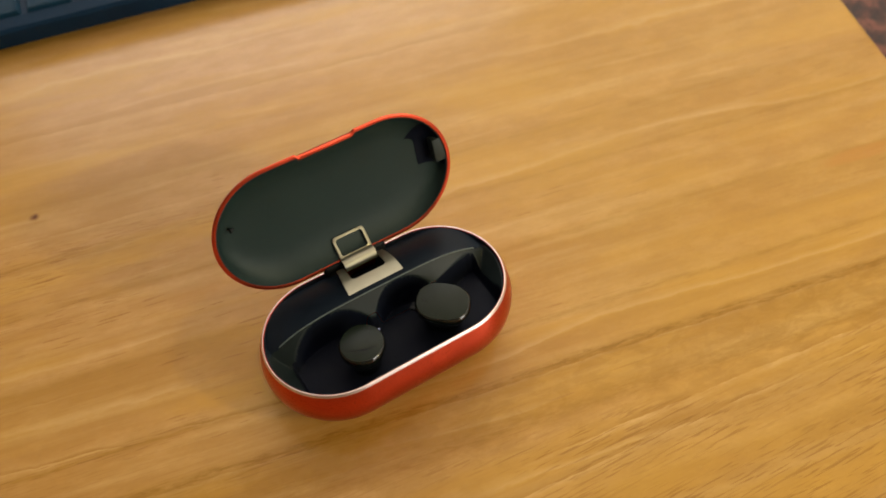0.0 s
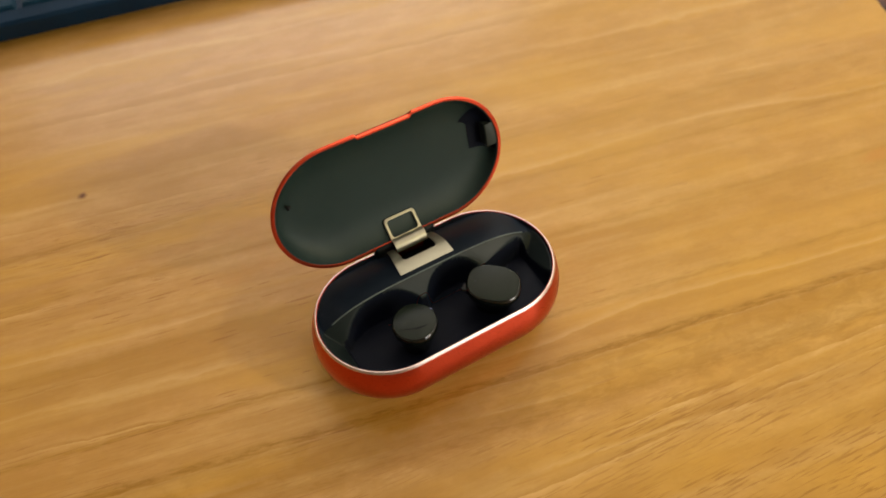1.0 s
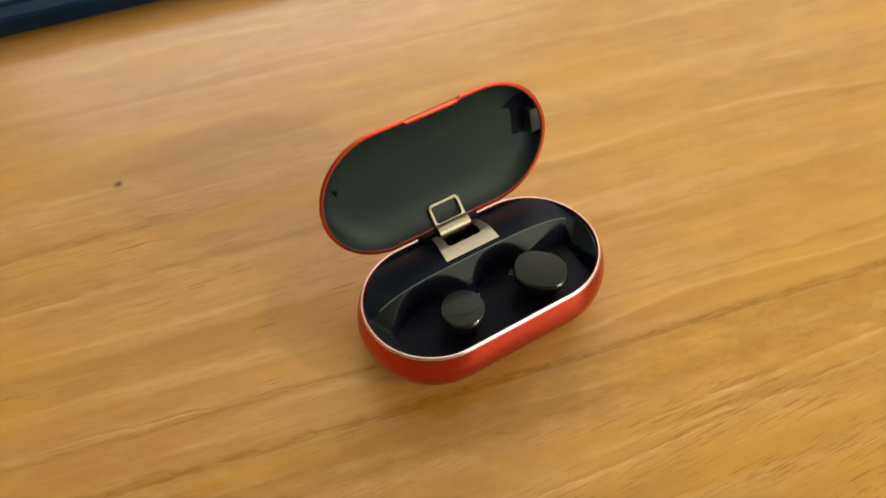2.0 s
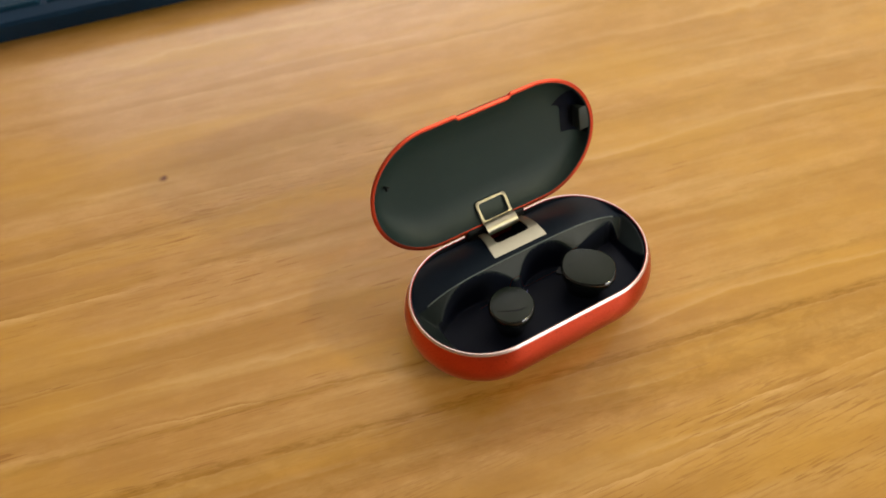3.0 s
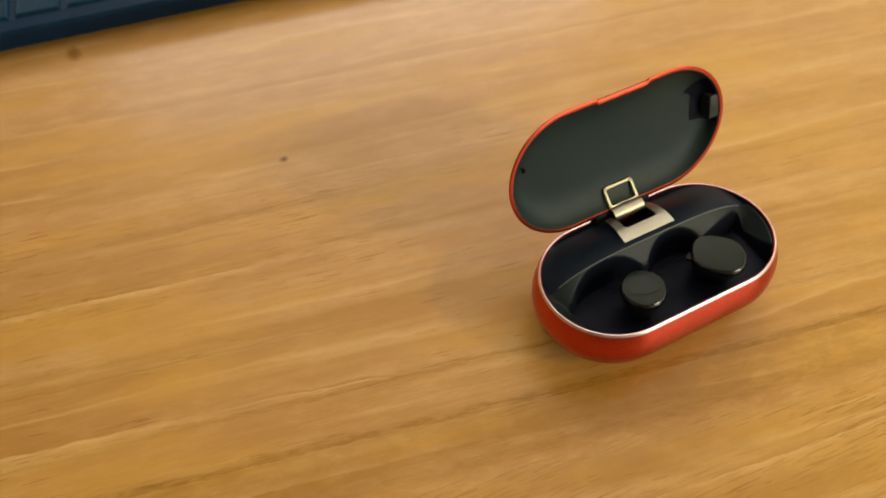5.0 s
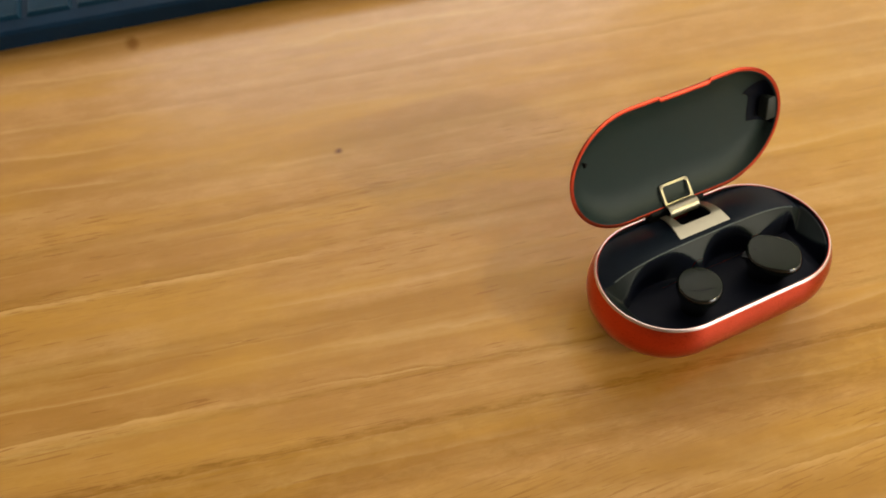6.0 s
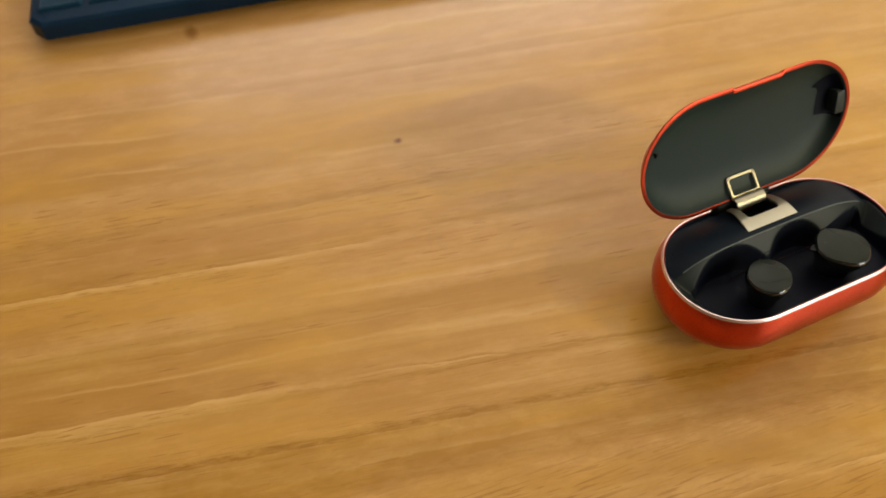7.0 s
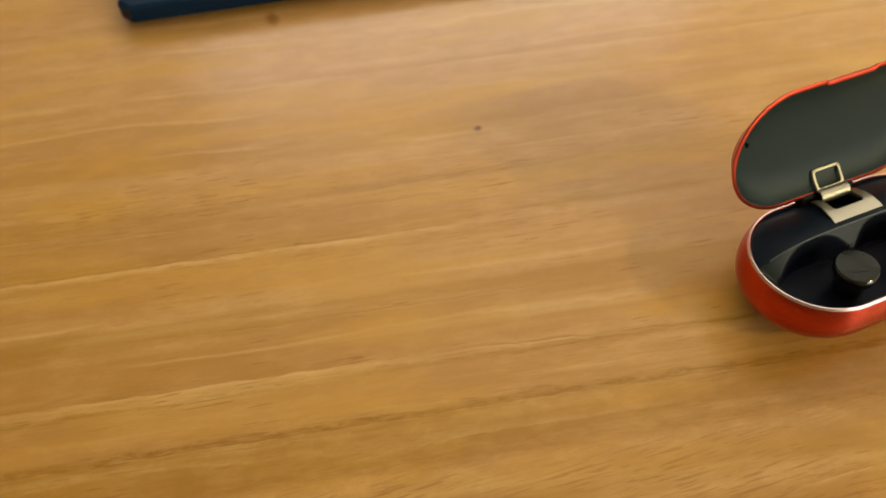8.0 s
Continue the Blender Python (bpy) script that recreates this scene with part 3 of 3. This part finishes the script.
box(bm, (34.6 * MM, -2.2 * MM, -5 * MM), (38.7 * MM, 6.0 * MM, -0.5 * MM), 0.4 * MM)
part("stop_block", bm, STOP, lid)
# dark sheet over the lining: paints the shaded recess at the right end
bm = bmesh.new()
patch = []
outer = lid_ring(0, 0)
span = [i for i, (x, y, z) in enumerate(outer) if x > 0 and -5 * MM < y < 15 * MM]
for off, z, notch in LINING[2:]:
    r = lid_ring(off, z)
    patch.append([bm.verts.new((r[i][0] - 0.15 * MM, r[i][1], r[i][2] + 0.18 * MM)) for i in span])
patch = patch[:-1] + [[bm.verts.new((30.2 * MM, a.co.y * 0.9, -5.02 * MM)) for a in patch[-2]]]
for a, b in zip(patch, patch[1:]):
    for i in range(len(span) - 1):
        bm.faces.new((a[i], a[i + 1], b[i + 1], b[i]))
part("end_shade_patch", bm, END_SHADE, lid, "navy-black sheet for the shaded end of the lid")
bm = bmesh.new()
bmesh.ops.create_cone(bm, cap_ends=True, segments=3, radius1=1.1 * MM, radius2=0.8 * MM, depth=1.0 * MM, matrix=pose(-32.2 * MM, 5.0 * MM, -3.6 * MM, 0, 25, 30))
part("slot", bm, DARK, lid, smooth=False)


# ---- earbuds ----
def earbud(x, y, side, stretch, tilt, square, label):
    bud = thing("earbud", CASE @ pose(x * MM, y * MM, 0, tilt, 0, 0) @ pose(0, 0, 0, 0, 0, -40 * side), label, "earbud", "pair of earbuds")
    bm = bmesh.new()

    def loop(r, z, n=64):
        pts = []
        for i in range(n):
            a = 2 * math.pi * i / n
            c, s = math.cos(a), math.sin(a)
            e = (abs(c) ** square + abs(s) ** square) ** (-1 / square)
            pts.append((r * e * c * MM * stretch, r * e * s * MM * 0.95, z * MM))
        return pts
    prof = [(r, 3.74 - 0.010 * r * r) for r in (0.3, 1.2, 2.0, 2.8, 3.6, 4.4, 5.2, 5.9, 6.4, 6.72)]
    loft(bm, [loop(r, z) for r, z in prof], True)
    part("touch_face", bm, GLOSS, bud, "smooth dark olive-black touch face")
    bm = bmesh.new()
    prof = [(6.5, 3.1), (6.70, 3.28), (6.94, 3.08), (7.13, 2.78), (7.28, 2.36), (7.36, 1.80), (7.34, 1.2), (7.2, 0.5), (6.9, -0.4),
            (6.4, -1.6), (5.8, -3.2), (5.2, -5.4), (4.6, -8.2)]
    loft(bm, [loop(r, z) for r, z in prof], False, True)
    part("body", bm, SHINE, bud)
    bm = bmesh.new()
    bmesh.ops.create_cone(bm, cap_ends=True, segments=16, radius1=0.42 * MM, radius2=0.42 * MM, depth=0.3 * MM)
    hole = part("microphone_hole", bm, DARK, bud)
    return bud, hole


def face_height(at, stretch, square):
    """Height of a bud's domed face over a place in its own frame."""
    x, y = abs(at.x / stretch), abs(at.y / 0.95)
    r = (x ** square + y ** square) ** (1 / square)
    return 3.74 * MM - 10.0 * r * r


left_bud, left_hole = earbud(-13.4, -10.4, -1, 0.96, -1.0, 2.05, "glossy black earbud with a dark curved line across its face")
right_bud, right_hole = earbud(14.3, -10.5, 1, 1.17, 4.0, 2.5, "glossy black earbud with a smooth face in the tray")
bm = bmesh.new()
loft(bm, [[(x * MM, y * MM, (z + d) * MM) for x, y in ((6.4, -8.8), (4.9, -7.3), (4.9, -6.9), (6.4, -5.9), (8.0, -5.6), (8.0, -9.4))] for z, d in ((1.6, 0), (2.6, 0))], True, True)
wing = part("wing", bm, DARK, right_bud)
wing.matrix_local = right_bud.matrix_world.inverted() @ CASE
for bud, hole, hx, hy in ((left_bud, left_hole, -9.2, -7.2), (right_bud, right_hole, 9.6, -7.5)):
    at = bud.matrix_world.inverted() @ CASE @ Vector((hx * MM, hy * MM, 3.5 * MM))
    hole.location = (at.x, at.y, (face_height(at, 0.96, 2.05) if bud is left_bud else face_height(at, 1.17, 2.5)) - 0.08 * MM)
# a thin dark curve across the face
to_bud = left_bud.matrix_world.inverted() @ CASE
bm = bmesh.new()
curve_rings = []
for i in range(21):
    k = i / 20
    at = to_bud @ Vector(((-18.3 + 8.0 * k) * MM, (-11.6 - 2.9 * k + 1.0 * (2 * k - 1) ** 2) * MM, 3.6 * MM))
    z = face_height(at, 0.96, 2.05)
    w = (0.06 + 0.42 * math.sin(math.pi * k)) * MM
    curve_rings.append([(at.x + w * math.cos(a) * 0.3, at.y + w * math.cos(a), z + 0.05 * MM * math.sin(a)) for a in (2 * math.pi * j / 6 for j in range(6))])
loft(bm, curve_rings, True, True)
part("dark_curve", bm, DARK, left_bud, "thin dark curved line")
bm = bmesh.new()
bmesh.ops.create_uvsphere(bm, u_segments=10, v_segments=6, radius=0.28 * MM)
led = part("indicator_light", bm, LED, left_bud, "tiny blue indicator light")
led.matrix_local = left_bud.matrix_world.inverted() @ CASE @ pose(-6.7 * MM, -8.2 * MM, 2.2 * MM)

# ---- keyboard ----
KB = pose(-0.2102, 0.2283, 0, 0, 0, -10.9)
keyboard = thing("keyboard", KB, "dark navy blue keyboard with flat keys on the table", "keyboard")
KW, KD = 0.305, 0.114
outline = [(0.005, 0), (KW - 0.005, 0), (KW, 0.005), (KW, KD - 0.005), (KW - 0.005, KD), (0.005, KD), (0, KD - 0.005), (0, 0.005)]


def kb_ring(shrink, z):
    cx, cy = KW / 2, KD / 2
    return [(cx + (x - cx) * (1 - shrink / cx), cy + (y - cy) * (1 - shrink / cy), z) for x, y in outline]


bm = bmesh.new()
loft(bm, [kb_ring(0.002, 0.002), kb_ring(0, 0.0035), kb_ring(0, 0.0105), kb_ring(0.0012, 0.0118), kb_ring(0.0065, 0.0130), kb_ring(0.0072, 0.0122)], True, True)
part("body", bm, NAVY, keyboard, smooth=False)
for fx in (0.02, KW - 0.02):
    for fy in (0.015, KD - 0.015):
        bm = bmesh.new()
        bmesh.ops.create_cone(bm, cap_ends=True, segments=16, radius1=0.005, radius2=0.005, depth=0.003, matrix=pose(fx, fy, 0.0012))
        part("rubber_foot", bm, DARK, keyboard)
key_me = None
KX, KY, KEY_W, KEY_H = 0.0212, 0.0198, 0.0186, 0.0172
for r in range(5):
    for c in range(14):
        if key_me is None:
            bm = bmesh.new()

            def sq(i, z):
                return [(i, i, z), (KEY_W - i, i, z), (KEY_W - i, KEY_H - i, z), (i, KEY_H - i, z)]
            loft(bm, [sq(0, 0), sq(0.0005, 0.0016), sq(0.0011, 0.0022), sq(0.0022, 0.0020)], False, True)
            key_ob = part("key", bm, KEYCAP, keyboard, smooth=False)
            key_me = key_ob.data
        else:
            key_ob = new("key", key_me)
            key_ob.parent = keyboard
        key_ob.location = (0.0046 + c * KX, 0.0068 + r * KY, 0.0122)
        if (r, c) == (0, 2):
            part("printed_mark", box(bmesh.new(), (0.0058, 0.0100, 0.00202), (0.0104, 0.0120, 0.00212)), LEGEND, key_ob, "pale printed key mark", smooth=False)

# ---- bench at the table's end ----
bench = thing("bench", pose(0, 0, 0, 0, 0, GRAIN), "red-brown mottled leather bench beside the table", "bench")
bm = bmesh.new()
box(bm, (0.2385, -0.30, -0.075), (0.62, 0.42, -0.014), 0.006, 3)
skew_end(bm)
part("seat", bm, LEATHER, bench, "red-brown mottled leather seat")
for u in (0.27, 0.59):
    for v in (-0.27, 0.39):
        part("leg", box(bmesh.new(), (u - 0.02, v - 0.02, RZ0), (u + 0.02, v + 0.02, -0.075), 0.003), TABLE_LEG, bench)

# ---- lamps assumed out of view ----
# the lid's shadow gives the light's direction; globe and rod are assumed
globe = thing("key_lamp", pose(KEY_AT.x, KEY_AT.y, KEY_AT.z), "unseen round lit lamp on a ceiling rod, form assumed", "lamp")
bm = bmesh.new()
bmesh.ops.create_uvsphere(bm, u_segments=24, v_segments=12, radius=0.07)
bm.transform(Matrix.Translation((0.07, -0.06, 0.08)))
part("globe", bm, SHADE, globe)
bm = bmesh.new()
bmesh.ops.create_cone(bm, cap_ends=True, segments=12, radius1=0.006, radius2=0.006, depth=RZ1 - KEY_AT.z - 0.14, matrix=pose(0.07, -0.06, 0.14 + (RZ1 - KEY_AT.z - 0.14) / 2))
part("rod", bm, BRASS, globe)
# made-up lamp body for the fill light, out of view
fill_floor_lamp = thing("fill_floor_lamp", pose(UP_AT.x, UP_AT.y, RZ0), "unseen uplighter floor lamp added as room fill", "lamp")
bm = bmesh.new()
bmesh.ops.create_cone(bm, cap_ends=True, segments=32, radius1=0.13, radius2=0.12, depth=0.025, matrix=pose(0, 0, 0.0125))
part("base", bm, BRASS, fill_floor_lamp)
bm = bmesh.new()
bmesh.ops.create_cone(bm, cap_ends=True, segments=16, radius1=0.012, radius2=0.012, depth=UP_AT.z - RZ0 - 0.125, matrix=pose(0, 0, 0.025 + (UP_AT.z - RZ0 - 0.125) / 2))
part("pole", bm, BRASS, fill_floor_lamp)
bm = bmesh.new()
top = UP_AT.z - RZ0
loft(bm, [[(r * math.cos(a), r * math.sin(a), z) for a in (2 * math.pi * i / 32 for i in range(32))] for r, z in ((0.02, top - 0.10), (0.10, top - 0.06), (0.15, top + 0.01), (0.145, top + 0.01), (0.095, top - 0.05), (0.02, top - 0.09))], True, True)
part("shade", bm, BRASS, fill_floor_lamp)
